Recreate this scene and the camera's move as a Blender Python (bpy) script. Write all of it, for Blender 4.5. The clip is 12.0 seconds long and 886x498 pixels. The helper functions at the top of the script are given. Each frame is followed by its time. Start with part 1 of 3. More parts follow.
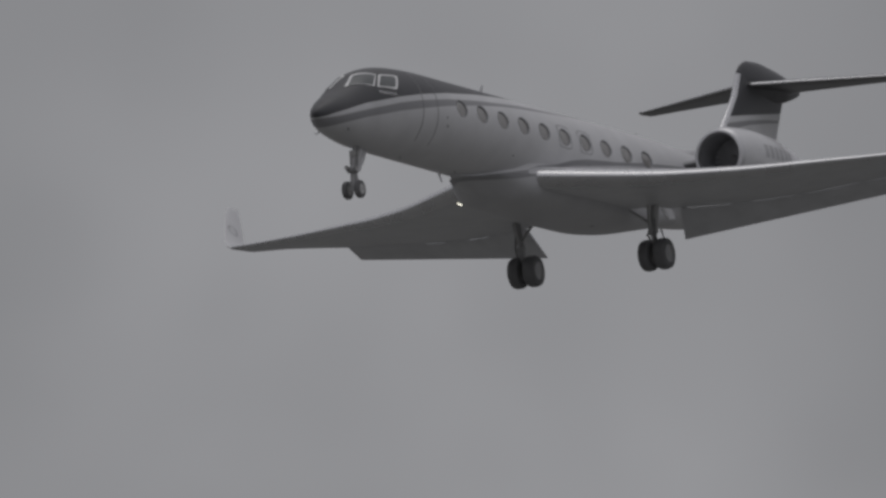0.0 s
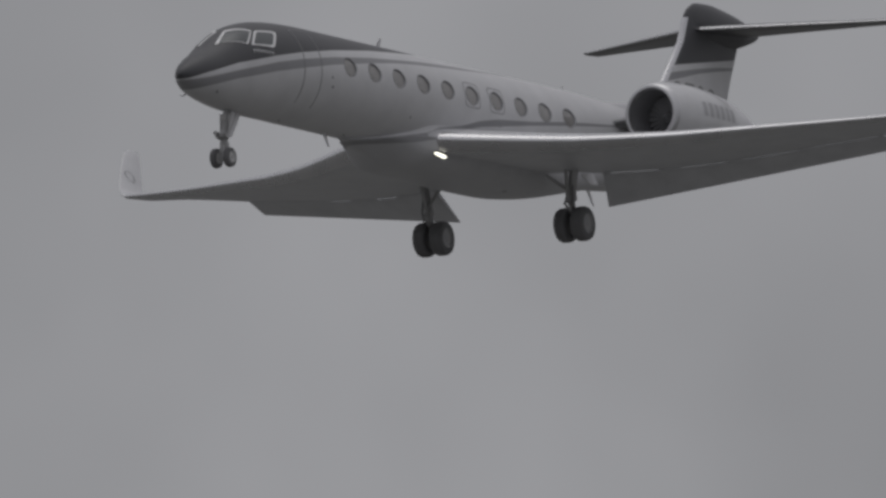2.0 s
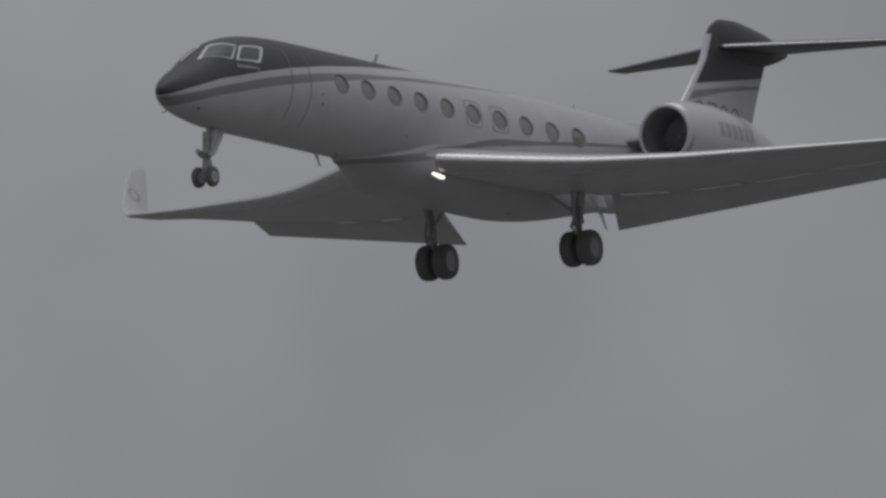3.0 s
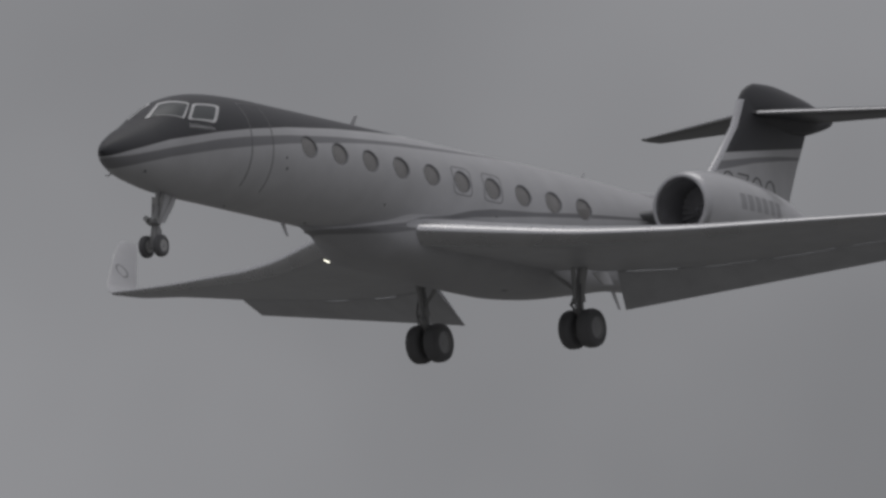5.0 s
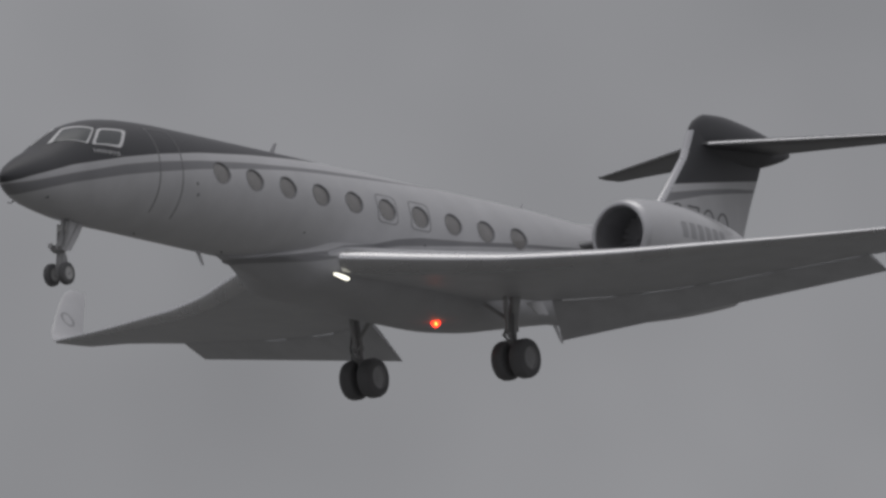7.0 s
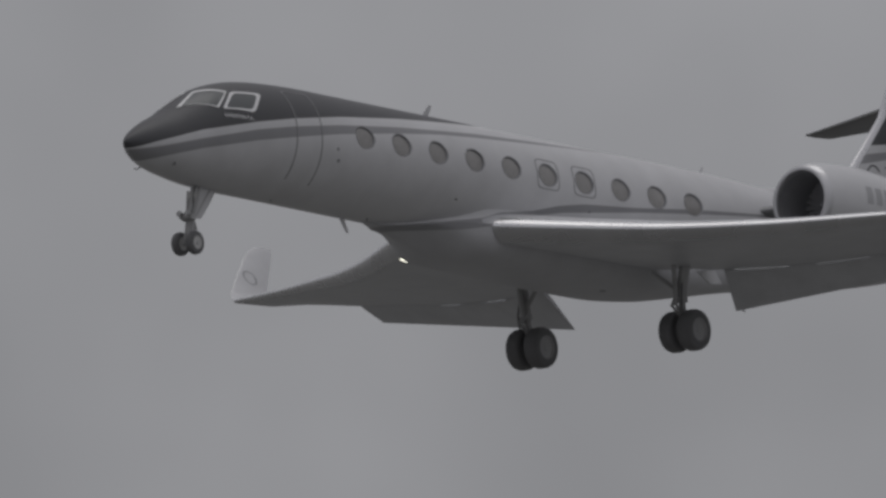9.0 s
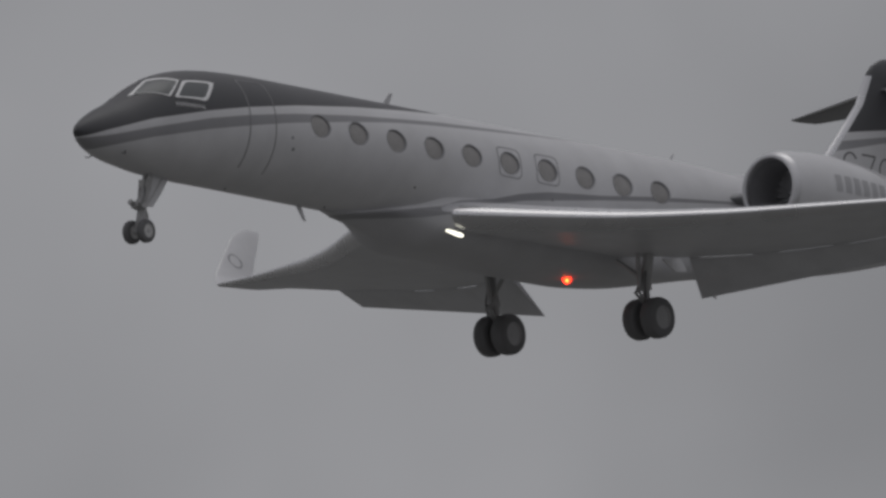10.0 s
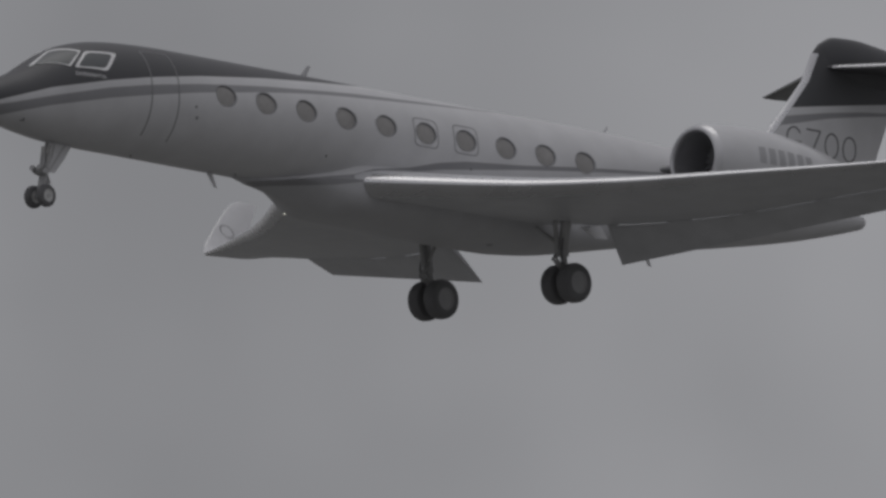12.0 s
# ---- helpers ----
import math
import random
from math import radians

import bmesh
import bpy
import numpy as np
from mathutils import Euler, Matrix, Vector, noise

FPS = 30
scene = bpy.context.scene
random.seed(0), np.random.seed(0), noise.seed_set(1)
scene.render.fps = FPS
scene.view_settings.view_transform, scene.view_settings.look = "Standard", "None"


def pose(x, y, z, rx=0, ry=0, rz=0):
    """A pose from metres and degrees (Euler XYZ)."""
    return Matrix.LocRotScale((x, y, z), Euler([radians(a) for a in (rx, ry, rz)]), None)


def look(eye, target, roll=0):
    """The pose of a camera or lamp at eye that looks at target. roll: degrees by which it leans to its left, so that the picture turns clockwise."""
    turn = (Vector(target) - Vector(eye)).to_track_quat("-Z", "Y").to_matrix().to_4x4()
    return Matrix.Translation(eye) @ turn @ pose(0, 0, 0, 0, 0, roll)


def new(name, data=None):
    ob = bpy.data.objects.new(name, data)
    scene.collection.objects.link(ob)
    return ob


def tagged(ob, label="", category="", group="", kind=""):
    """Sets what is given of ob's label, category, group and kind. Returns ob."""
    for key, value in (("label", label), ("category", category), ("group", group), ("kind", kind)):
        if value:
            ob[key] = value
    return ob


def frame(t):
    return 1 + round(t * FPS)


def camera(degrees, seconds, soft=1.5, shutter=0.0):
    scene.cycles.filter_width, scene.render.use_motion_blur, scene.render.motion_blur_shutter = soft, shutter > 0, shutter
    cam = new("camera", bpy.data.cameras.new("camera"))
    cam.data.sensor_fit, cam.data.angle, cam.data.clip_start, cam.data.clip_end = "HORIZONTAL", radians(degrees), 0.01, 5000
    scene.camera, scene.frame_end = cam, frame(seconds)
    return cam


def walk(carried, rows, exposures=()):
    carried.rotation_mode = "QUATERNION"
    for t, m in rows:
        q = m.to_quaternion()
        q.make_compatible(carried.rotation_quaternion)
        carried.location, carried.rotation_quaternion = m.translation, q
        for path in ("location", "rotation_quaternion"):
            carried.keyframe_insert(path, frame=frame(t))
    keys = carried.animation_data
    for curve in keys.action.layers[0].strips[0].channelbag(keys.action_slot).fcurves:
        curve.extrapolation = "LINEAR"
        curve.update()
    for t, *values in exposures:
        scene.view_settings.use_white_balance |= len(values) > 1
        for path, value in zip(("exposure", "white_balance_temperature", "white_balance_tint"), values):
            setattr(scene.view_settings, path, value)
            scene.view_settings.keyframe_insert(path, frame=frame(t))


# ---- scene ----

# ---- camera and its path ----
EYE = (0.0, 0.0, 1.7)
LENS = 0.73185
CAMERA_ROWS = (
    (0.00, 95.17590, -0.00000, -63.66196),
    (0.20, 95.18132, -0.00000, -63.45474),
    (0.50, 95.18955, -0.00000, -63.14015),
    (0.70, 95.19503, -0.00000, -62.92760),
    (1.00, 95.20416, -0.00000, -62.60428),
    (1.20, 95.21179, -0.00000, -62.38528),
    (1.50, 95.22494, -0.00000, -62.05218),
    (1.70, 95.23453, -0.00000, -61.82720),
    (2.00, 95.25036, -0.00000, -61.48556),
    (2.20, 95.26205, -0.00000, -61.25697),
    (2.50, 95.28113, -0.00000, -60.90647),
    (2.70, 95.29520, -0.00000, -60.66110),
    (3.00, 95.31692, -0.00000, -60.28252),
    (3.20, 95.33053, -0.00000, -60.02727),
    (3.50, 95.35191, -0.00000, -59.64248),
    (3.70, 95.36701, -0.00000, -59.38575),
    (4.00, 95.39064, -0.00000, -59.00094),
    (4.20, 95.40688, -0.00000, -58.74494),
    (4.50, 95.43171, -0.00000, -58.36234),
    (4.80, 95.45676, -0.00000, -57.98215),
    (5.00, 95.47326, -0.00000, -57.72835),
    (5.20, 95.48834, -0.00000, -57.46980),
    (5.50, 95.50928, -0.00000, -57.07465),
    (5.70, 95.52305, -0.00000, -56.80789),
    (6.00, 95.54274, -0.00000, -56.40124),
    (6.20, 95.55490, -0.00000, -56.12510),
    (6.50, 95.57186, -0.00000, -55.70337),
    (6.70, 95.58228, -0.00000, -55.41700),
    (7.00, 95.59761, -0.00000, -54.97888),
    (7.20, 95.60667, -0.00000, -54.67802),
    (7.50, 95.61880, -0.00000, -54.21570),
    (7.70, 95.62608, -0.00000, -53.90138),
    (8.00, 95.63609, -0.00000, -53.42287),
    (8.20, 95.64230, -0.00000, -53.10044),
    (8.50, 95.65119, -0.00000, -52.61379),
    (8.70, 95.65673, -0.00000, -52.28639),
    (9.00, 95.66522, -0.00000, -51.79562),
    (9.20, 95.67163, -0.00000, -51.47435),
    (9.50, 95.68198, -0.00000, -50.99620),
    (9.70, 95.68941, -0.00000, -50.67819),
    (10.00, 95.70077, -0.00000, -50.20000),
    (10.20, 95.70809, -0.00000, -49.87778),
    (10.50, 95.71856, -0.00000, -49.38939),
    (10.70, 95.72500, -0.00000, -49.06012),
    (11.00, 95.73388, -0.00000, -48.55827),
    (11.20, 95.73931, -0.00000, -48.21526),
    (11.50, 95.74640, -0.00000, -47.69231),
    (11.70, 95.74993, -0.00000, -47.34088),
    (12.00, 95.75430, -0.00000, -46.80849),
)
AIRCRAFT_ROWS = (
    (0.00, 1925.33, 957.67, 201.20, -4.624, 2.517, -0.719),
    (0.20, 1907.46, 957.95, 200.13, -4.599, 2.537, -0.725),
    (0.50, 1879.02, 957.42, 198.35, -4.505, 2.533, -0.730),
    (0.70, 1856.15, 954.96, 196.74, -4.295, 2.445, -0.720),
    (1.00, 1819.00, 949.58, 194.02, -3.888, 2.249, -0.705),
    (1.20, 1792.88, 945.11, 192.04, -3.642, 2.102, -0.708),
    (1.50, 1755.60, 939.15, 189.25, -3.274, 1.898, -0.715),
    (1.70, 1737.08, 938.41, 188.06, -3.031, 1.841, -0.703),
    (2.00, 1712.76, 939.06, 186.63, -2.691, 1.817, -0.679),
    (2.20, 1694.71, 938.41, 185.47, -2.493, 1.812, -0.671),
    (2.50, 1668.30, 937.67, 183.80, -2.261, 1.838, -0.689),
    (2.70, 1652.93, 938.36, 182.92, -2.213, 1.875, -0.759),
    (3.00, 1631.87, 940.44, 181.81, -2.150, 1.994, -0.878),
    (3.20, 1618.55, 942.21, 181.15, -1.991, 2.147, -0.910),
    (3.50, 1592.98, 941.51, 179.53, -1.784, 2.304, -0.859),
    (3.70, 1575.97, 940.97, 178.45, -1.706, 2.375, -0.835),
    (4.00, 1550.51, 940.06, 176.81, -1.658, 2.440, -0.813),
    (4.20, 1533.58, 939.39, 175.72, -1.660, 2.463, -0.806),
    (4.50, 1508.25, 938.27, 174.08, -1.698, 2.477, -0.805),
    (4.80, 1483.00, 937.02, 172.43, -1.753, 2.481, -0.811),
    (5.00, 1460.21, 932.30, 170.64, -1.767, 2.464, -0.634),
    (5.20, 1444.81, 932.16, 169.69, -1.802, 2.498, -0.535),
    (5.50, 1429.82, 937.17, 169.20, -1.923, 2.595, -0.459),
    (5.70, 1420.74, 941.12, 168.98, -2.078, 2.653, -0.394),
    (6.00, 1410.33, 949.25, 169.05, -2.386, 2.734, -0.303),
    (6.20, 1405.97, 956.50, 169.40, -2.657, 2.773, -0.249),
    (6.50, 1401.25, 968.79, 170.16, -3.000, 2.820, -0.172),
    (6.70, 1397.51, 976.71, 170.61, -3.033, 2.856, -0.118),
    (7.00, 1383.02, 982.49, 170.22, -2.959, 2.777, -0.051),
    (7.20, 1373.34, 986.35, 169.96, -2.888, 2.740, -0.001),
    (7.50, 1358.79, 992.16, 169.57, -2.754, 2.703, 0.079),
    (7.70, 1349.06, 996.04, 169.31, -2.651, 2.688, 0.135),
    (8.00, 1334.45, 1001.86, 168.92, -2.483, 2.677, 0.223),
    (8.20, 1324.68, 1005.76, 168.66, -2.365, 2.675, 0.284),
    (8.50, 1309.99, 1011.60, 168.26, -2.186, 2.673, 0.377),
    (8.70, 1297.56, 1013.46, 167.66, -2.063, 2.670, 0.422),
    (9.00, 1277.35, 1014.96, 166.55, -1.887, 2.662, 0.450),
    (9.20, 1267.15, 1018.53, 166.24, -1.797, 2.659, 0.467),
    (9.50, 1255.80, 1027.15, 166.28, -1.673, 2.654, 0.471),
    (9.70, 1252.18, 1036.23, 166.84, -1.574, 2.645, 0.451),
    (10.00, 1250.52, 1053.31, 168.20, -1.413, 2.644, 0.408),
    (10.20, 1250.63, 1065.99, 169.29, -1.285, 2.668, 0.400),
    (10.50, 1252.48, 1086.88, 171.19, -1.109, 2.725, 0.345),
    (10.70, 1254.70, 1102.02, 172.63, -1.048, 2.758, 0.201),
    (11.00, 1257.83, 1125.09, 174.79, -0.998, 2.824, -0.071),
    (11.20, 1258.79, 1139.82, 176.11, -0.963, 2.895, -0.223),
    (11.50, 1256.30, 1158.82, 177.59, -0.947, 3.026, -0.465),
    (11.70, 1248.41, 1165.97, 177.72, -0.996, 3.120, -0.676),
    (12.00, 1232.75, 1173.23, 177.38, -1.111, 3.267, -1.029),
)
cam = camera(LENS, 12.0, soft=3.0)
walk(cam, [(t, pose(*EYE, rx, ry, rz)) for t, rx, ry, rz in CAMERA_ROWS],
     exposures=((0.0, .10), (0.5, .17), (1.0, .14), (1.5, .21), (2.2, .19), (2.6, .14), (3.0, .0), (5.0, -.04), (5.5, -.03), (6.5, .2), (8.5, .03), (9.0, .13), (9.5, .21), (10.0, .07), (10.5, .06), (11.0, .03), (11.5, .0), (12.0, .04)))

# ---- sky and light ----
def make_world():
    w = bpy.data.worlds.new("overcast_sky")
    scene.world = w
    w.use_nodes = True
    nt = w.node_tree
    nt.nodes.clear()
    n = lambda k: nt.nodes.new(k)
    link = nt.links.new
    out, bg = n("ShaderNodeOutputWorld"), n("ShaderNodeBackground")
    sky = n("ShaderNodeTexSky")
    sky.sky_type, sky.sun_disc = "NISHITA", False
    sky.sun_elevation, sky.sun_rotation = radians(78), radians(51)
    coord, sep = n("ShaderNodeTexCoord"), n("ShaderNodeSeparateXYZ")
    link(coord.outputs["Generated"], sep.inputs[0])
    # cloud deck: brighter towards the zenith, with soft billows at several sizes
    lift = n("ShaderNodeMapRange")
    lift.inputs["From Min"].default_value, lift.inputs["From Max"].default_value = 0.0, 1.0
    lift.inputs["To Min"].default_value, lift.inputs["To Max"].default_value = SKY_LOW, SKY_HIGH
    link(sep.outputs["Z"], lift.inputs["Value"])
    total = lift.outputs[0]
    for scale, detail, amount in ((5.0, 3.0, 0.08), (90.0, 2.5, 0.24), (260.0, 2.0, 0.07)):
        cloud = n("ShaderNodeTexNoise")
        cloud.inputs["Scale"].default_value, cloud.inputs["Detail"].default_value = scale, detail
        cloud.inputs["Roughness"].default_value = 0.45
        link(coord.outputs["Generated"], cloud.inputs["Vector"])
        spread = n("ShaderNodeMapRange")
        spread.inputs["From Min"].default_value, spread.inputs["From Max"].default_value = 0.2, 0.8
        spread.inputs["To Min"].default_value, spread.inputs["To Max"].default_value = 1 - amount, 1 + amount
        link(cloud.outputs["Fac"], spread.inputs["Value"])
        mul = n("ShaderNodeMath")
        mul.operation = "MULTIPLY"
        link(total, mul.inputs[0]), link(spread.outputs[0], mul.inputs[1])
        total = mul.outputs[0]
    tint = n("ShaderNodeMix")
    tint.data_type, tint.blend_type = "RGBA", "MULTIPLY"
    tint.inputs["Factor"].default_value = 1.0
    tint.inputs["A"].default_value = SKY_TINT
    link(total, tint.inputs["B"])
    # a trace of the clear sky above the deck
    mix = n("ShaderNodeMix")
    mix.data_type, mix.blend_type = "RGBA", "ADD"
    mix.inputs["Factor"].default_value = 0.004
    link(tint.outputs["Result"], mix.inputs["A"]), link(sky.outputs[0], mix.inputs["B"])
    link(mix.outputs["Result"], bg.inputs["Color"]), link(bg.outputs[0], out.inputs["Surface"])


SKY_LOW, SKY_HIGH, SKY_TINT = 0.212, 0.43, (1.012, 1.0, 1.045, 1)
make_world()
sun = new("sun", bpy.data.lights.new("sun", "SUN"))
sun.data.energy, sun.data.angle, sun.data.color = 0.3, radians(40), (1.0, 0.98, 0.95)
sun.matrix_world = look((0, 0, 50), (-15, -12, -40))

# ---- materials ----
def material(name, colour, rough=0.4, metal=0.0, vary=0.12, grain=60.0, bump=0.0, coat=0.0, glow=0.0):
    """A painted, rubber, metal or glass surface with fine grain and broad soiling."""
    m = bpy.data.materials.new(name)
    m.use_nodes = True
    nt = m.node_tree
    n, link = nt.nodes.new, nt.links.new
    b = nt.nodes["Principled BSDF"]
    b.inputs["Roughness"].default_value, b.inputs["Metallic"].default_value = rough, metal
    b.inputs["Coat Weight"].default_value = coat
    if glow:
        b.inputs["Base Color"].default_value = (*colour, 1)
        b.inputs["Emission Color"].default_value = (*colour, 1)
        b.inputs["Emission Strength"].default_value = glow
        return m
    coord = n("ShaderNodeTexCoord")
    shades = []
    for scale, amount in ((grain, vary * 0.5), (1.3, vary)):
        tex = n("ShaderNodeTexNoise")
        tex.inputs["Scale"].default_value, tex.inputs["Detail"].default_value = scale, 4.0
        link(coord.outputs["Object"], tex.inputs["Vector"])
        rng = n("ShaderNodeMapRange")
        rng.inputs["From Min"].default_value, rng.inputs["From Max"].default_value = 0.25, 0.75
        rng.inputs["To Min"].default_value, rng.inputs["To Max"].default_value = 1 - amount, 1 + amount * 0.5
        link(tex.outputs["Fac"], rng.inputs["Value"])
        shades.append(rng.outputs[0])
    mul = n("ShaderNodeMath")
    mul.operation = "MULTIPLY"
    link(shades[0], mul.inputs[0]), link(shades[1], mul.inputs[1])
    col = n("ShaderNodeMix")
    col.data_type, col.blend_type = "RGBA", "MULTIPLY"
    col.inputs["Factor"].default_value = 1.0
    col.inputs["A"].default_value = (*colour, 1)
    link(mul.outputs[0], col.inputs["B"])
    link(col.outputs["Result"], b.inputs["Base Color"])
    rr = n("ShaderNodeMath")
    rr.operation = "MULTIPLY"
    rr.inputs[1].default_value = rough
    link(shades[1], rr.inputs[0])
    link(rr.outputs[0], b.inputs["Roughness"])
    if bump:
        bp = n("ShaderNodeBump")
        bp.inputs["Strength"].default_value, bp.inputs["Distance"].default_value = bump, 0.01
        link(shades[0], bp.inputs["Height"])
        link(bp.outputs[0], b.inputs["Normal"])
    return m


def livery(name, base, bands, low=-1.5, high=5.5):
    """Paint in bands: each (colour, lower edge, upper edge), the edges as (x, height) stations along the aircraft."""
    m = material(name, base, 0.5, 0, 0.08, 40, 0.0, 0.03)
    nt = m.node_tree
    n, link = nt.nodes.new, nt.links.new
    mixnode = [k for k in nt.nodes if k.bl_idname == "ShaderNodeMix"][0]
    coord = [k for k in nt.nodes if k.bl_idname == "ShaderNodeTexCoord"][0]
    sep = n("ShaderNodeSeparateXYZ")
    link(coord.outputs["Object"], sep.inputs[0])
    along = n("ShaderNodeMath")
    along.operation = "DIVIDE"
    along.inputs[1].default_value = 36.0
    link(sep.outputs["X"], along.inputs[0])
    up = n("ShaderNodeMapRange")
    up.inputs["From Min"].default_value, up.inputs["From Max"].default_value = low, high
    link(sep.outputs["Z"], up.inputs["Value"])

    def above(stations):
        ramp = n("ShaderNodeValToRGB")
        e = ramp.color_ramp.elements
        while len(e) < len(stations):
            e.new(0.5)
        for k, (x, z) in enumerate(sorted(stations)):
            e[k].position = x / 36.0
            v = (z - low) / (high - low)
            e[k].color = (v, v, v, 1)
        link(along.outputs[0], ramp.inputs[0])
        d = n("ShaderNodeMath")
        d.operation = "SUBTRACT"
        link(up.outputs[0], d.inputs[0]), link(ramp.outputs[0], d.inputs[1])
        s = n("ShaderNodeMapRange")
        s.inputs["From Min"].default_value, s.inputs["From Max"].default_value = -0.0012, 0.0012
        link(d.outputs[0], s.inputs["Value"])
        return s.outputs[0]

    rgb = n("ShaderNodeRGB")
    rgb.outputs[0].default_value = (*base, 1)
    now = rgb.outputs[0]
    for colour, lower, upper in bands:
        fac = above(lower)
        if upper:
            inv = n("ShaderNodeMath")
            inv.operation = "SUBTRACT"
            inv.inputs[0].default_value = 1.0
            link(above(upper), inv.inputs[1])
            both = n("ShaderNodeMath")
            both.operation = "MULTIPLY"
            link(fac, both.inputs[0]), link(inv.outputs[0], both.inputs[1])
            fac = both.outputs[0]
        mx = n("ShaderNodeMix")
        mx.data_type = "RGBA"
        link(fac, mx.inputs["Factor"]), link(now, mx.inputs["A"])
        mx.inputs["B"].default_value = (*colour, 1)
        now = mx.outputs["Result"]
    link(now, mixnode.inputs["A"])
    return m


WHITE, CHARCOAL, SILVER = (0.62, 0.62, 0.63), (0.07, 0.071, 0.076), (0.30, 0.30, 0.31)
DARK_EDGE = [(0, -.64), (.3, -.56), (.46, -.5), (.72, -.4), (1.93, -.01), (3.66, .37), (4.93, .6), (6.74, .87), (9.3, 1.17), (11.23, 1.35), (12.5, 1.46), (14, 1.62), (16, 2.0)]
WHITE_EDGE = [(0, -.65), (.3, -.61), (.73, -.53), (1.92, -.22), (3.64, .18), (4.88, .4), (6.63, .65), (9.07, .92), (12.28, 1.19), (14.57, 1.32), (18, 1.5), (20, 1.66)]
GREY_EDGE = [(0, -1.1), (.4, -.94), (.65, -.83), (1.23, -.65), (1.96, -.45), (3.65, -.08), (4.87, .14), (6.57, .42), (8.98, .75), (10.79, .96), (12.15, 1.07), (15, 1.27), (18, 1.48), (20, 1.66)]
LOW_TOP = [(8.5, -1.5), (10, -1.24), (11.2, -1.05), (12.4, -.83), (13, -.63), (14.2, -.45), (15.1, -.22), (16.1, -.06), (18.1, .1), (20.3, .34), (23.2, .59), (25, .75)]
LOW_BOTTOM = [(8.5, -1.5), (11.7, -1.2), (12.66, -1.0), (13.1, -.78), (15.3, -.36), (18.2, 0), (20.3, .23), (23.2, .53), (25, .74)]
FUSELAGE_PAINT = livery("fuselage_paint", WHITE, [(SILVER, GREY_EDGE, WHITE_EDGE), (SILVER, LOW_BOTTOM, LOW_TOP), (CHARCOAL, DARK_EDGE, None)])
FIN_PAINT = livery("fin_paint", WHITE, [(SILVER, [(27, 2.3), (28.8, 2.66), (30.2, 2.98), (31.5, 3.2), (33, 3.42)], [(27, 2.6), (28.9, 2.9), (30.2, 3.13), (31.5, 3.32), (33, 3.48)]), (CHARCOAL, [(27, 2.8), (29, 3.12), (31, 3.42), (33, 3.72)], None)])
WHITE_PAINT = material("white_paint", WHITE, 0.3, 0, 0.08, 40, 0, 0.4)
WING_PAINT = material("grey_wing_paint", (0.56, 0.565, 0.58), 0.42, 0, 0.1, 30)
DARK_PAINT = material("charcoal_paint", CHARCOAL, 0.42, 0, 0.1, 40, 0, 0.1)
SILVER_PAINT = material("silver_paint", SILVER, 0.35, 0, 0.1)
# grey paint below the chine also stands in for shade; silver is the stripe
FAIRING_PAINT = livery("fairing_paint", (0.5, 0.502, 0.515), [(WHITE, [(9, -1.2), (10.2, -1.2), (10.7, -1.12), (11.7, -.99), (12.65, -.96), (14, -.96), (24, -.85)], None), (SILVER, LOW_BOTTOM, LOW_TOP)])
# shared dark grey: unlit lamp backs, and shade painted on the pylon
LAMP_BACK_PYLON_SHADE = material('lamp_back_pylon_shade', (0.26, 0.262, 0.27), 0.42)
FLAP_PAINT = material("flap_paint", (0.57, 0.575, 0.59), 0.45, 0, 0.12, 25)
BARE_METAL = material("polished_metal", (0.64, 0.64, 0.65), 0.28, 1.0, 0.08, 20)
LIP_METAL = material("lip_metal", (0.6, 0.6, 0.61), 0.36, 0.85, 0.08, 20)
GEAR_STEEL = material("gear_steel", (0.45, 0.45, 0.45), 0.45, 0.15, 0.2, 30)
DUCT = material("duct_lining", (0.24, 0.24, 0.25), 0.5, 0.0, 0.15)
FAN_METAL = material("fan_metal", (0.34, 0.34, 0.35), 0.5, 0.0, 0.15)
GEAR_PAINT = material("gear_white_paint", (0.55, 0.55, 0.54), 0.45, 0, 0.2, 30)
RUBBER = material("tyre_rubber", (0.15, 0.15, 0.153), 0.7, 0, 0.2, 60, 0.3)
GEAR_DARK = material("gear_grey_paint", (0.42, 0.42, 0.42), 0.5, 0.1, 0.25, 30)
HUB = material("wheel_hub", (0.30, 0.30, 0.30), 0.45, 0.3, 0.2)
GLASS = material("cockpit_glass", (0.11, 0.118, 0.12), 0.3, 0, 0.1)
CABIN_GLASS = material("cabin_glass", (0.34, 0.33, 0.32), 0.12, 0, 0.2, 9)
FRAME = material("window_frame_metal", (0.78, 0.78, 0.78), 0.35, 0.1, 0.1)
DOOR_SEAL = material("door_seal", (0.24, 0.24, 0.245), 0.5, 0, 0.1)
OUTLINE = material("seal_grey", (0.30, 0.30, 0.31), 0.5, 0, 0.1)
BLACK = material("dark_interior", (0.08, 0.08, 0.082), 0.6, 0, 0.2)
LETTER = material("dark_grey_lettering", (0.10, 0.10, 0.105), 0.45, 0, 0.1)
WORD = material("pale_word", (0.8, 0.8, 0.8), 0.5, 0, 0.1)
MARK = material("grey_marking", (0.16, 0.16, 0.165), 0.45, 0, 0.1)
LETTER_PALE = material("pale_grey_lettering", (0.42, 0.42, 0.43), 0.45, 0, 0.1)
LAMP_GLOW = material("lamp_glow", (1.0, 0.97, 0.82), 0.3, glow=1.6)
BEACON_GLOW = material("beacon_glow", (1.0, 0.035, 0.012), 0.3, glow=4.0)
BEACON_CORE = material("beacon_core", (1.0, 0.3, 0.05), 0.3, glow=4.0)
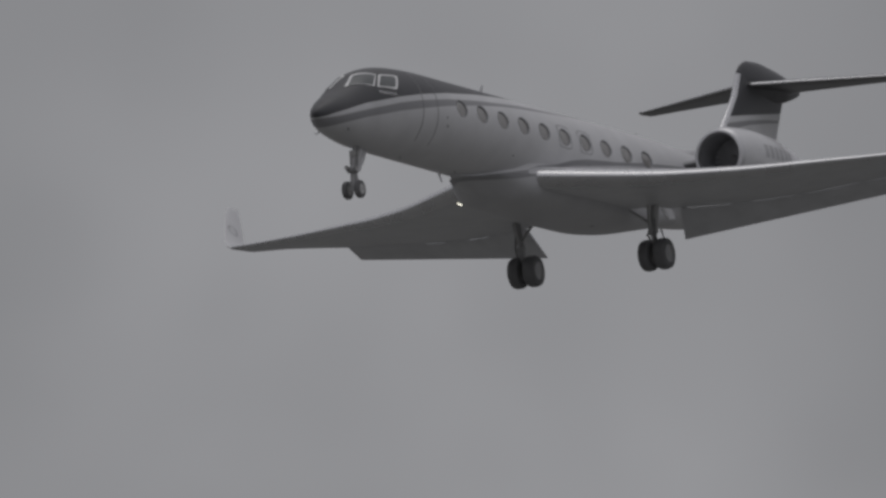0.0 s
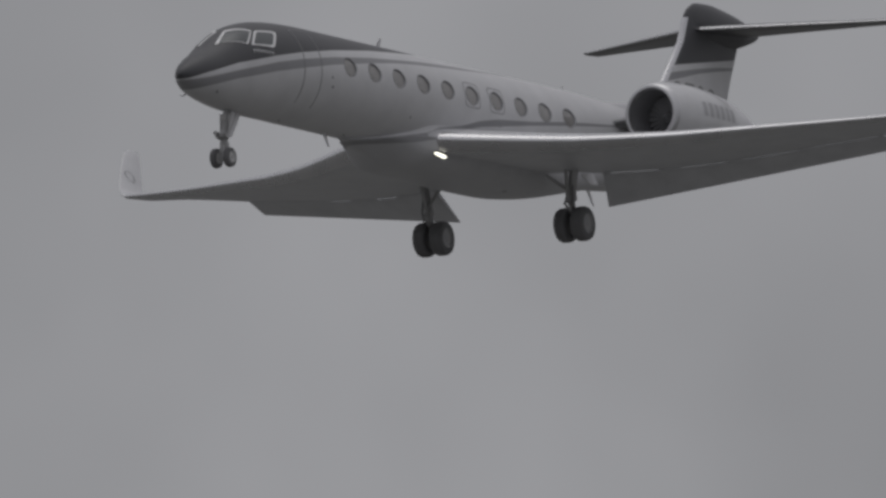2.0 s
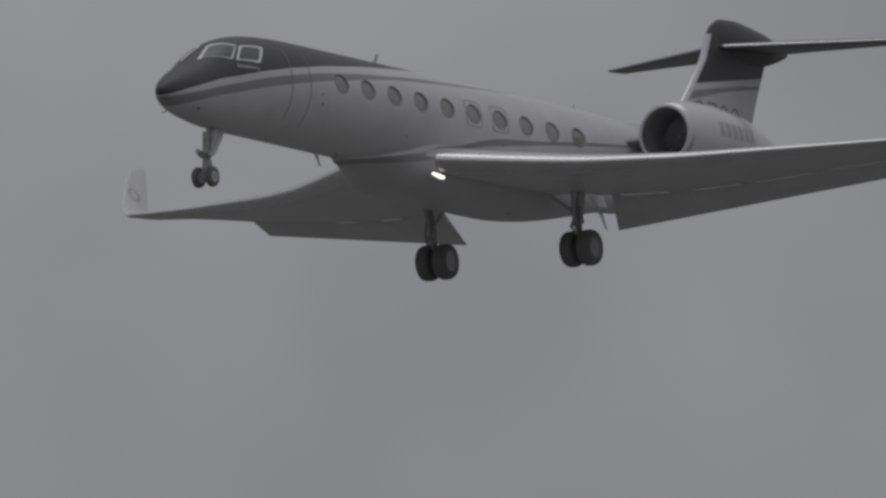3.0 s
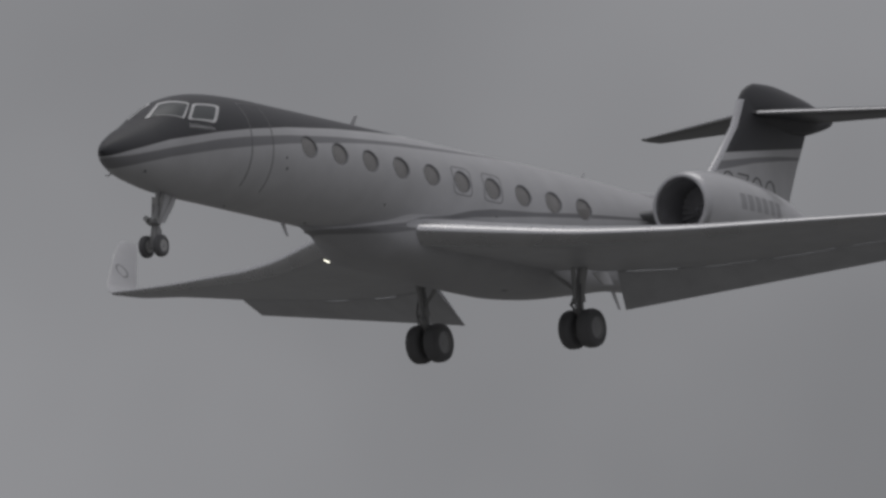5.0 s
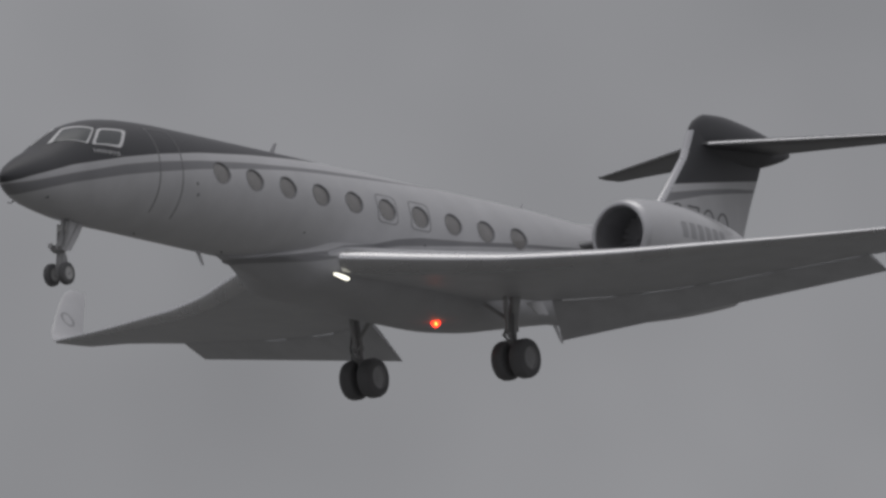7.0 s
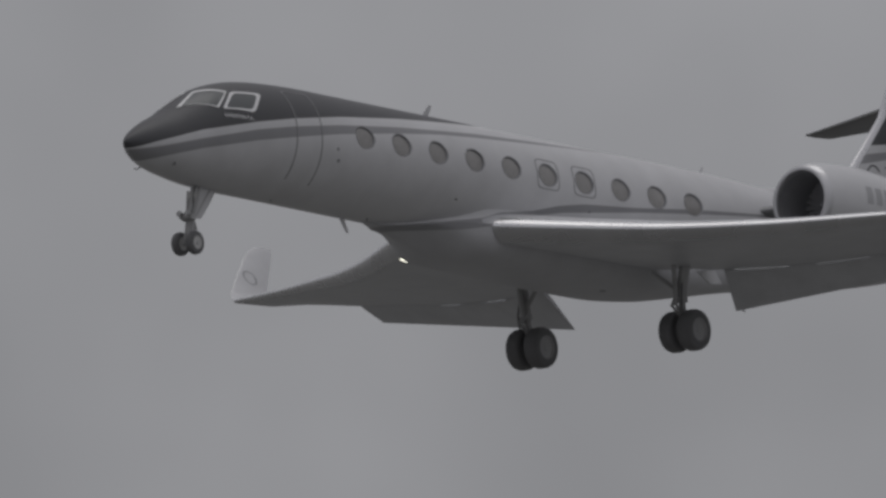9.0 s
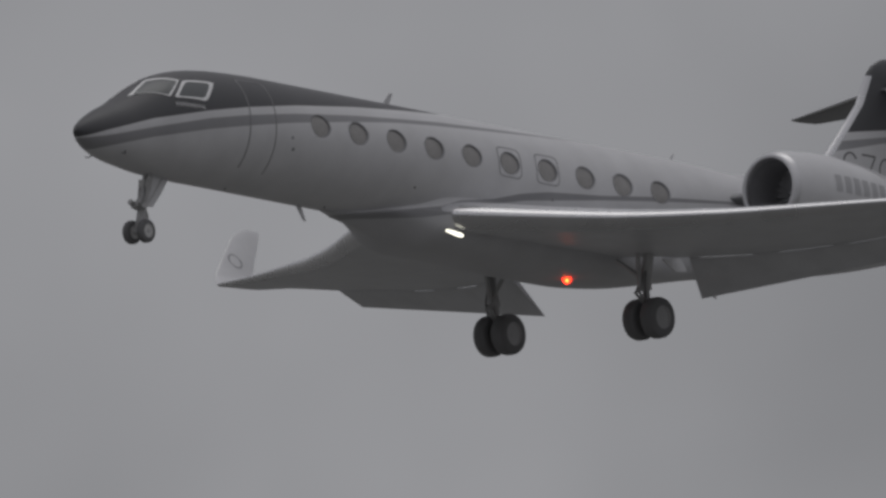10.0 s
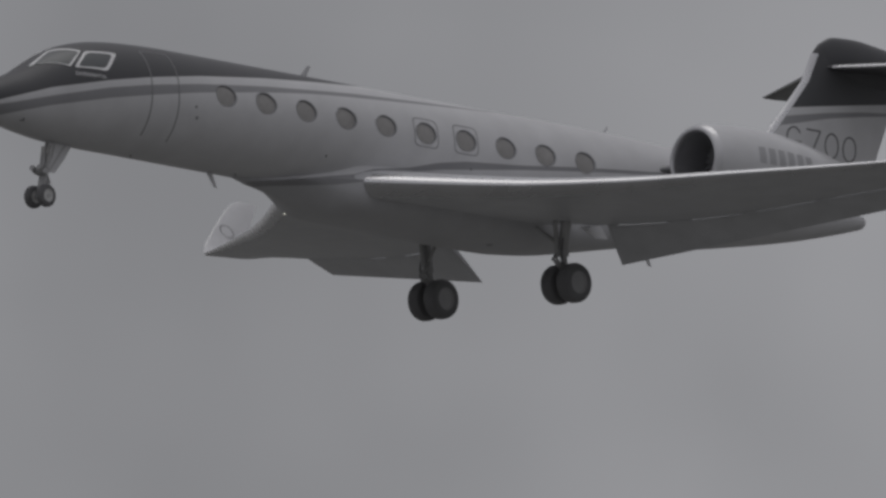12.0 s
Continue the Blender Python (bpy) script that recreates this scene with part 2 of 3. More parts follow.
RED_LENS = material("unlit_lens", (0.34, 0.28, 0.28), 0.2, 0, 0.1)
GROUND = material("bounce_ground", (0.17, 0.17, 0.162), 0.9, 0, 0.35, 0.6)

# ---- ground, out to the horizon: unseen, added to bounce light onto the undersides ----
def make_ground():
    bm = bmesh.new()
    bmesh.ops.create_grid(bm, x_segments=40, y_segments=40, size=20000)
    me = bpy.data.meshes.new("ground")
    bm.to_mesh(me), bm.free()
    me.materials.append(GROUND)
    tagged(new("ground", me), "unseen flat ground that bounces light, under an overcast sky", "ground", kind="structure")


make_ground()

# ---- mesh helpers ----
def mesh_part(name, verts, faces, mat, parent, label="", smooth=True):
    me = bpy.data.meshes.new(name)
    me.from_pydata([tuple(v) for v in verts], [], faces)
    bm = bmesh.new()
    bm.from_mesh(me)
    bmesh.ops.recalc_face_normals(bm, faces=bm.faces)
    bm.to_mesh(me), bm.free()
    me.materials.append(mat)
    if smooth:
        me.shade_smooth()
        me.set_sharp_from_angle(angle=radians(38))
    ob = new(name, me)
    ob.parent = parent
    return tagged(ob, label)


def part(name, bm, mat, parent, label="", smooth=True):
    me = bpy.data.meshes.new(name)
    bmesh.ops.recalc_face_normals(bm, faces=bm.faces)
    bm.to_mesh(me), bm.free()
    me.materials.append(mat)
    if smooth:
        me.shade_smooth()
        me.set_sharp_from_angle(angle=radians(38))
    ob = new(name, me)
    ob.parent = parent
    return tagged(ob, label)


def loft(rings, close_ends=True):
    """Vertices and faces of a skin over rings of equal length."""
    n = len(rings[0])
    verts = [Vector(p) for r in rings for p in r]
    faces = [(i * n + j, i * n + (j + 1) % n, (i + 1) * n + (j + 1) % n, (i + 1) * n + j) for i in range(len(rings) - 1) for j in range(n)]
    if close_ends:
        faces += [tuple(range(n)), tuple(range((len(rings) - 1) * n, len(rings) * n))]
    return verts, faces


def hermite(table, x):
    """Smooth values of a table's columns at x."""
    xs = [r[0] for r in table]
    k = max(0, min(len(xs) - 2, sum(1 for v in xs if v <= x) - 1))
    h = xs[k + 1] - xs[k]
    u = max(0.0, min(1.0, (x - xs[k]) / h))
    res = []
    for c in range(1, len(table[0])):
        def slope(i):
            if i == 0 or i == len(xs) - 1:
                j = min(i, len(xs) - 2)
                return (table[j + 1][c] - table[j][c]) / (xs[j + 1] - xs[j])
            a = (table[i][c] - table[i - 1][c]) / (xs[i] - xs[i - 1])
            b = (table[i + 1][c] - table[i][c]) / (xs[i + 1] - xs[i])
            return 0.0 if a * b <= 0 else 2 * a * b / (a + b)
        p, q = table[k][c], table[k + 1][c]
        res.append((2 * u**3 - 3 * u**2 + 1) * p + (u**3 - 2 * u**2 + u) * h * slope(k) + (3 * u**2 - 2 * u**3) * q + (u**3 - u**2) * h * slope(k + 1))
    return res


# ---- fuselage: station, top, bottom, half width ----
FUS = [(.08, -.44, -.46, .01), (.13, -.36, -.52, .08), (.23, -.26, -.61, .18), (.38, -.15, -.71, .29), (.6, -.01, -.82, .43), (1.0, .21, -.96, .62), (1.46, .42, -1.05, .77),
       (1.95, .72, -1.11, .91), (2.4, .98, -1.16, 1.01), (2.85, 1.19, -1.19, 1.1), (3.45, 1.37, -1.2, 1.19), (4.05, 1.48, -1.21, 1.26), (4.65, 1.54, -1.205, 1.31),
       (5.4, 1.58, -1.2, 1.37), (6.2, 1.6, -1.2, 1.4), (7, 1.6, -1.2, 1.42), (20, 1.6, -1.24, 1.42), (22, 1.59, -1.2, 1.4), (24, 1.53, -1.08, 1.32),
       (25.2, 1.47, -.97, 1.22), (27.2, 1.36, -.64, 1.0), (29.2, 1.12, -.25, .68), (30.5, .92, .06, .45), (31.4, .75, .3, .28), (31.6, .7, .36, .24)]


def hull(x, deg, off=0.0):
    """A point of the fuselage skin at station x and angle deg up from the port beam, off metres out of it."""
    def at(xx, a):
        zt, zb, w = hermite(FUS, xx)
        return Vector((xx, -w * math.cos(a), (zt + zb) / 2 + (zt - zb) / 2 * math.sin(a)))
    a = radians(deg)
    p = at(x, a)
    if off:
        u, v = at(x + .02, a) - at(x - .02, a), at(x, a + .02) - at(x, a - .02)
        nrm = u.cross(v).normalized()
        if nrm.dot(p - Vector((x, 0, p.z * 0.2))) < 0:
            nrm = -nrm
        p = p + nrm * off
    return p


def hull_angle(x, z):
    zt, zb, w = hermite(FUS, x)
    return math.degrees(math.asin(max(-1, min(1, (z - (zt + zb) / 2) / ((zt - zb) / 2)))))


def hull_patch(name, outline, mat, parent, off=0.006, label="", rings=5, thick=0.012):
    """A skin over a convex outline of (station, angle) points that follows the fuselage."""
    cx, ca = sum(p[0] for p in outline) / len(outline), sum(p[1] for p in outline) / len(outline)
    n = len(outline)
    verts = [hull(cx, ca, off)]
    for r in range(1, rings + 1):
        verts += [hull(cx + (x - cx) * r / rings, ca + (a - ca) * r / rings, off) for x, a in outline]
    verts += [hull(x, a, off - thick) for x, a in outline]
    faces = [(0, 1 + j, 1 + (j + 1) % n) for j in range(n)]
    for r in range(rings):
        faces += [(1 + r * n + j, 1 + r * n + (j + 1) % n, 1 + (r + 1) * n + (j + 1) % n, 1 + (r + 1) * n + j) for j in range(n)]
    return mesh_part(name, verts, faces, mat, parent, label)


def hull_ring(name, outer, inner, mat, parent, off=0.012, label="", thick=0.02, lowest=-360):
    """A flat band between two outlines, laid on the fuselage."""
    n = len(outer)
    verts = [hull(x, a, off) for x, a in outer] + [hull(x, a, off) for x, a in inner]
    verts += [hull(x, a, off - thick) for x, a in outer] + [hull(x, a, off - thick) for x, a in inner]
    faces = []
    for j in range(n):
        k = (j + 1) % n
        if min(outer[j][1], outer[k][1]) < lowest:
            continue
        faces += [(j, k, n + k, n + j), (j, k, 2 * n + k, 2 * n + j), (n + j, n + k, 3 * n + k, 3 * n + j)]
    return mesh_part(name, verts, faces, mat, parent, label)


def rounded(corners, r=0.25, steps=6, sub=5):
    """Outline with softened corners and points along its sides: (station, angle) in, the same out."""
    pts, n = [], len(corners)
    for i in range(n):
        p, c, q = (Vector(corners[(i + k) % n]) for k in (-1, 0, 1))
        a, b = c.lerp(p, r), c.lerp(q, r)
        for s in range(steps + 1):
            u = s / steps
            pts.append((a.lerp(c, u)).lerp(c.lerp(b, u), u))
        e = q.lerp(c, r)
        for s in range(1, sub):
            pts.append(b.lerp(e, s / sub))
    return [(p.x, p.y) for p in pts]


def grown(outline, dx, da):
    cx, ca = sum(p[0] for p in outline) / len(outline), sum(p[1] for p in outline) / len(outline)
    hx, ha = max(abs(p[0] - cx) for p in outline), max(abs(p[1] - ca) for p in outline)
    return [(cx + (x - cx) * (1 + dx / hx), ca + (a - ca) * (1 + da / ha)) for x, a in outline]


def mirrored(outline):
    return [(x, 180 - a) for x, a in outline]


def airfoil(xle, y, zle, chord, thick, cut=1.0, n=14, droop=0.0, lift=(0, 0, 1), camber=.012, under=.85, flat=False):
    """A ring round a wing section; cut ends it short of the trailing edge."""
    up = Vector(lift)
    ring = []
    def half(s, sign):
        t = 5 * thick * (0.2969 * math.sqrt(s) - 0.126 * s - 0.3516 * s * s + 0.2843 * s**3 - 0.1015 * s**4)
        if flat and sign < 0:
            t = .5 * thick * (1 - math.exp(-s / .014)) * (1 - s**3)
        return Vector((xle + s * chord, y, zle - droop * s * chord)) + up * (chord * (t * (1.0 if sign > 0 else -under) + camber * 4 * s * (1 - s)))
    stations = [cut * (1 - math.cos(math.pi * k / (2 * n))) for k in range(n + 1)]
    ring += [half(s, 1) for s in reversed(stations)]
    ring += [half(s, -1) for s in stations[1:]]
    return ring


def tube(bm, p, q, r, r2=None, seg=14):
    p, q = Vector(p), Vector(q)
    m = Matrix.Translation((p + q) / 2) @ (q - p).to_track_quat("Z", "Y").to_matrix().to_4x4()
    bmesh.ops.create_cone(bm, cap_ends=True, segments=seg, radius1=r, radius2=r if r2 is None else r2, depth=(q - p).length, matrix=m)


def box(bm, size, m):
    g = bmesh.ops.create_cube(bm, size=1, matrix=m @ Matrix.Diagonal((*size, 1)))
    return g


# ---- the aircraft ----
jet = new("business_jet")
tagged(jet, "white twin-engine business jet with charcoal nose and tail, landing gear down", "aircraft")


def make_fuselage():
    xs = sorted({r[0] for r in FUS} | {.1, .17, .3, .48, .75, 1.2, 1.7, 2.2, 2.6, 3.1, 3.75} | {k * 0.5 for k in range(9, 63)} | {6.9 + k * .14 for k in range(101)})
    rings = [[hull(x, 360 * k / 120) for k in range(120)] for x in xs]
    body = mesh_part("fuselage", *loft(rings), FUSELAGE_PAINT, jet, "white fuselage with charcoal crown and silver stripes")
    # belly fairing: station, keel, chine half width, chine height, flare height
    table = [(9.2, -1.22, .05, -1.21, .02), (9.75, -1.28, .22, -1.26, .06), (10.2, -1.37, .5, -1.24, .14), (10.7, -1.49, .76, -1.16, .25), (11.2, -1.61, .98, -1.09, .3), (11.7, -1.75, 1.17, -1.03, .4), (12.65, -1.87, 1.47, -1.0, .4), (14, -1.86, 1.55, -1.0, .4), (16, -1.9, 1.57, -1.0, .4), (18.5, -1.89, 1.5, -1.0, .4),
             (20, -1.77, 1.42, -.95, .4), (21.5, -1.51, 1.25, -.85, .35), (23, -1.22, .95, -.8, .25), (24.6, -.95, .3, -.8, .1)]
    rings = []
    for k in range(61):
        x = 9.2 + 15.4 * k / 60
        zb, wc, zc, fl = hermite(table, x)
        half = []
        # a shallow vee at the front that fills out to a full keel under the wing
        fill = max(0.0, min(1.0, (x - 10.8) / 1.3))
        for j in range(13):
            a = math.pi / 2 * j / 12
            vee, round_y = math.sin(a), math.sin(a) ** .8
            vee_z, round_z = 1 - vee ** 1.4, max(0.0, math.cos(a)) ** .62
            half.append((wc * (vee + (round_y - vee) * fill), zc - (zc - zb) * (vee_z + (round_z - vee_z) * fill)))
        ye = wc * .8
        ze = .18 - 1.42 * math.sqrt(max(0.0, 1 - (ye / 1.42) ** 2)) + .05
        for j in range(1, 9):
            u = j / 8
            half.append((wc + (ye - wc) * (1 - (1 - u) ** 2.2), zc + max(.01, ze - zc) * u ** 1.6))
        half.append((0.0, max(ze, zc + .02)))
        ring = [(x, -y, z) for y, z in half] + [(x, y, z) for y, z in reversed(half[1:-1])]
        rings.append(ring)
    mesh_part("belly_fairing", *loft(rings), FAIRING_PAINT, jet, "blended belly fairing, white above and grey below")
    return body


def make_cockpit():
    front = [(1.81, 68.5), (2.46, 79), (3.06, 54.5), (2.55, 38)]
    front_edge = [(1.71, 72.8), (2.51, 84), (3.14, 55.8), (2.58, 35)]
    side = [(2.77, 32), (3.26, 50.5), (3.98, 44), (3.57, 25)]
    side_edge = [(2.66, 32), (3.21, 53.6), (4.15, 46), (3.61, 21.3)]
    for glass, edge, r in ((front, front_edge, .06), (side, side_edge, .2)):
        shape, rim = rounded(glass, r), rounded(edge, r * .7)
        for turn in (list, mirrored):
            frame_ob = hull_ring("windscreen_frame", turn(rim), turn(shape), FRAME, jet, 0.016, "pale metal windscreen surround")
            hull_patch("windscreen_pane", turn(grown(shape, 0.01, .4)), GLASS, frame_ob, 0.008, "dark cockpit glass")


WINDOWS = [7.55 + 1.42 * k for k in range(10)]


def oval(x, z, rx, rz, n=28):
    return [(x + rx * math.cos(2 * math.pi * k / n), hull_angle(x, z + rz * math.sin(2 * math.pi * k / n))) for k in range(n)]


def cut_pockets(body, outlines, depth):
    """Shallow pockets in the fuselage skin, one for each outline."""
    verts, faces = [], []
    for outline in outlines:
        n, k = len(outline), len(verts)
        verts += [hull(x, a, .05) for x, a in outline] + [hull(x, a, -depth) for x, a in outline]
        faces += [(k + j, k + (j + 1) % n, k + n + (j + 1) % n, k + n + j) for j in range(n)]
        faces += [tuple(range(k, k + n)), tuple(range(k + n, k + 2 * n))]
    cutter = mesh_part("cutter", verts, faces, OUTLINE, None)
    mod = body.modifiers.new("pockets", "BOOLEAN")
    mod.operation, mod.solver, mod.object = "DIFFERENCE", "EXACT", cutter
    bpy.context.view_layer.update()
    me = bpy.data.meshes.new_from_object(body.evaluated_get(bpy.context.evaluated_depsgraph_get()))
    body.modifiers.clear()
    body.data = me
    bpy.data.objects.remove(cutter)


def make_cabin_windows(body):
    pockets = []
    for flip in (False, True):
        for i, x in enumerate(WINDOWS):
            shape, rim = oval(x, .46, .33, .25), oval(x, .46, .362, .278)
            hole = oval(x, .46, .35, .267)
            if flip:
                shape, rim, hole = mirrored(shape), mirrored(rim), mirrored(hole)
            pockets.append(hole)
            # a seal that lines the pocket from the skin down to the pane
            rows = [[hull(px, a, d) for px, a in line] for line, d in ((rim, .001), (rim, .007), (hole, .007), (shape, -.04), (shape, -.055))]
            ob = mesh_part("cabin_window", *loft(rows, False), OUTLINE, jet, "oval cabin window set into the skin")
            hull_patch("pane", grown(shape, .01, .8), CABIN_GLASS, ob, -.036, "grey tinted window pane")
            if i in (5, 6):
                edge = rounded([(x - .44, hull_angle(x, .1)), (x - .42, hull_angle(x, .84)), (x + .44, hull_angle(x, .84)), (x + .42, hull_angle(x, .1))], 0.22)
                edge = mirrored(edge) if flip else edge
                hull_ring("exit_outline", edge, grown(edge, -.028, -1.1), OUTLINE, jet, 0.006, "grey outline of an over-wing exit")
    cut_pockets(body, pockets, .07)


def make_door():
    edge = rounded([(5.02, 55), (5.97, 55), (5.91, 3), (5.97, -74), (5.02, -76), (4.98, 3)], 0.08, 4, 14)
    hull_ring("entry_door_outline", edge, grown(edge, -.035, -1.4), DOOR_SEAL, jet, 0.006, "grey seal line round the entry door", lowest=-50)


def wing_side(s):
    """One wing with its flap, winglet and polished leading edge; s is -1 to port, 1 to starboard."""
    LE = [(0.6, -1.02), (1.43, -1.06), (4.1, -1.1), (6.2, -.99), (8.4, -.75), (11.1, -.44), (14.3, -.02), (15.0, .08)]
    xle = lambda y: 12.7 + .8 * (y - 1.43) - .3 * (1 - y / 15)
    xte = lambda y: 20.7 + .26 * (y - 2.4) if y < 10.4 else 22.78 + .505 * (y - 10.4)
    zle = lambda y: hermite(LE, y)[0]
    def ring(y, cut=1.0, grow=0.0):
        c = xte(y) - xle(y)
        return airfoil(xle(y) - grow, s * y, zle(y), c, .115 - .002 * y + grow / c, cut, droop=.02 - .055 * max(0.0, min(1.0, (y - 10.4) / 3)), flat=True)
    cuts = lambda y: (19.72 + .3625 * (y - 2.4) - xle(y)) / (xte(y) - xle(y))
    rings = [ring(.5, .80), ring(2.3, .80)] + [ring(2.4 + k * .5, cuts(2.4 + k * .5)) for k in range(16)] + [ring(10.36, cuts(10.36)), ring(10.44)] + [ring(10.9 + k * .6) for k in range(7)] + [ring(15.0)]
    wing = mesh_part("wing", *loft(rings), WING_PAINT, jet, "swept pale grey wing")
    edge = [ring(1.45 + k * .5, .04, 0.012) for k in range(28)]
    mesh_part("leading_edge", *loft(edge), BARE_METAL, wing, "polished metal leading edge")
    # winglet, curving up from the tip
    tip = [(15.0, .08, xle(15.0), xte(15.0)), (15.22, .17, 23.74, 25.18), (15.42, .4, 23.98, 25.36), (15.6, .75, 24.36, 25.64), (15.79, 1.1, 24.77, 25.94), (15.99, 1.45, 25.21, 26.26), (16.13, 1.7, 25.58, 26.48), (16.2, 1.8, 25.9, 26.54)]
    rings = []
    for k, (y, z, a, b) in enumerate(tip):
        t = min(1.0, k / 3)
        nrm = Vector((0, -s * math.sin(t * radians(64)), math.cos(t * radians(64))))
        rings.append(airfoil(a, s * y, z, b - a, .075, lift=nrm, droop=(-.035, -.02, -.01)[k] if k < 3 else 0.0))
    wl = mesh_part("winglet", *loft(rings), WHITE_PAINT, wing, "white upturned winglet")
    # oval emblem on the inner face of the winglet
    bm = bmesh.new()
    for k in range(24):
        a, b = 2 * math.pi * k / 24, 2 * math.pi * (k + 1) / 24
        at = lambda q, r: (24.95 + .24 * r * math.cos(q), s * (15.595 + .1 * r * math.sin(q)), .87 + .18 * r * math.sin(q))
        bm.faces.new([bm.verts.new(v) for v in (at(a, 1), at(b, 1), at(b, .87), at(a, .87))])
    ext = bmesh.ops.extrude_face_region(bm, geom=bm.faces[:])
    bmesh.ops.translate(bm, vec=(0, s * .05, 0), verts=[v for v in ext["geom"] if isinstance(v, bmesh.types.BMVert)])
    part("emblem", bm, OUTLINE, wl, "grey oval emblem")
    # flap, lowered for landing
    rings = []
    for k in range(33):
        u = k / 32
        y = 2.75 + (10.36 - 2.75) * u
        slot = (.065 if min(abs(y - q) for q in (2.75, 4.5, 6.3, 8.2, 10.36)) > .16 else 0.0) if s < 0 else (.075 if 4.2 < y < 5.3 or 6.3 < y < 7.2 else 0.0)
        tail = ring(y, cuts(y))[-1]
        a = Vector((tail.x - .05 + slot, s * y, tail.z + .012 - .3 * slot))
        b = Vector((20.68 + (23.45 - 20.68) * u, s * (y - .33 * (1 - u)), -2.16 + (-.9 + 2.16) * u))
        d = b - a
        nrm = Vector((-d.z, 0, d.x)).normalized()
        r = []
        for q in range(21):
            w = q / 20
            r.append(a + d * (w * w) + nrm * (d.length * .085 * math.sqrt(w) * (1 - w) * 2.0))
        for q in range(19, 0, -1):
            w = q / 20
            r.append(a + d * (w * w) - nrm * (d.length * .04 * math.sqrt(w) * (1 - w) * 2.0))
        rings.append(r)
    mesh_part("flap", *loft(rings), FLAP_PAINT, wing, "grey landing flap lowered")
    return wing


def make_engine(s):
    cx, cy, cz = 22.89, s * 2.62, .78
    prof = [(0.0, .8), (.05, .86), (.2, .91), (.6, .97), (1.2, 1.02), (2.0, 1.03), (2.8, .99), (3.6, .9), (4.4, .76), (5.1, .57), (5.4, .49)]
    def ring(x, r, drop=0.0):
        return [(cx + x, cy + r * math.cos(2 * math.pi * k / 56), cz - drop + r * math.sin(2 * math.pi * k / 56)) for k in range(56)]
    nac = mesh_part("engine_nacelle", *loft([ring(x, r) for x, r in [(.17, .9), (.3, .93)] + prof[3:]] + [ring(5.38, .42), ring(4.9, .42)], False), WHITE_PAINT, jet, "white engine nacelle")
    lip = [(.16, .695), (.06, .708), (.012, .735), (0.0, .765), (.006, .795), (.035, .832), (.09, .868), (.17, .902)]
    mesh_part("intake_lip", *loft([ring(x, r) for x, r in lip], False), LIP_METAL, nac, "polished metal intake lip")
    mesh_part("intake_duct", *loft([ring(.16, .695), ring(.3, .688), ring(.5, .68), ring(.9, .66), ring(1.3, .66)], False), DUCT, nac, "grey intake duct")
    bm = bmesh.new()
    box(bm, (.012, .15, .5), Matrix.Translation((0, 0, .41)) @ Matrix.Rotation(radians(38), 4, "Z"))
    blade_ob = part("fan_blade", bm, FAN_METAL, nac, "", False)
    blade_ob.matrix_local = Matrix.Translation((cx + 1.15, cy, cz))
    for k in range(1, 24):
        ob = new("fan_blade", blade_ob.data)
        ob.parent = nac
        ob.matrix_local = Matrix.Translation((cx + 1.15, cy, cz)) @ Matrix.Rotation(2 * math.pi * k / 24, 4, "X")
    bm = bmesh.new()
    tube(bm, (cx + 1.24, cy, cz), (cx + 1.32, cy, cz), .66, seg=40)
    part("fan_casing", bm, FAN_METAL, nac, "dark engine core behind the fan", False)
    bm = bmesh.new()
    tube(bm, (cx + 1.2, cy, cz), (cx + .8, cy, cz), .2, .02, 24)
    part("spinner", bm, FAN_METAL, nac, "dark fan spinner")
    # six plain bars in place of the registration
    for k in range(6):
        x0 = 24.25 + k * .35
        verts, faces = [], []
        for j in range(5):
            a = radians(0 + 24 * j / 4)
            for x in (x0, x0 + .235):
                i = max(i for i, q in enumerate(prof) if q[0] <= x - cx)
                (xa, ra), (xb, rb) = prof[i], prof[i + 1]
                r = ra + (rb - ra) * (x - cx - xa) / (xb - xa) + .006
                verts.append((x, cy + s * r * math.cos(a), cz + r * math.sin(a)))
        faces = [(2 * j, 2 * j + 1, 2 * j + 3, 2 * j + 2) for j in range(4)]
        mesh_part("marking_bar", verts, faces, LETTER_PALE, nac, "grey painted bar")
    # pylon, dark grey in place of the shaded gap beside the intake
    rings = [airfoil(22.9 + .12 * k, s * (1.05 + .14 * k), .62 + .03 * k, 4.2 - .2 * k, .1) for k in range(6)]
    mesh_part("pylon", *loft(rings), LAMP_BACK_PYLON_SHADE, nac, "white engine pylon")


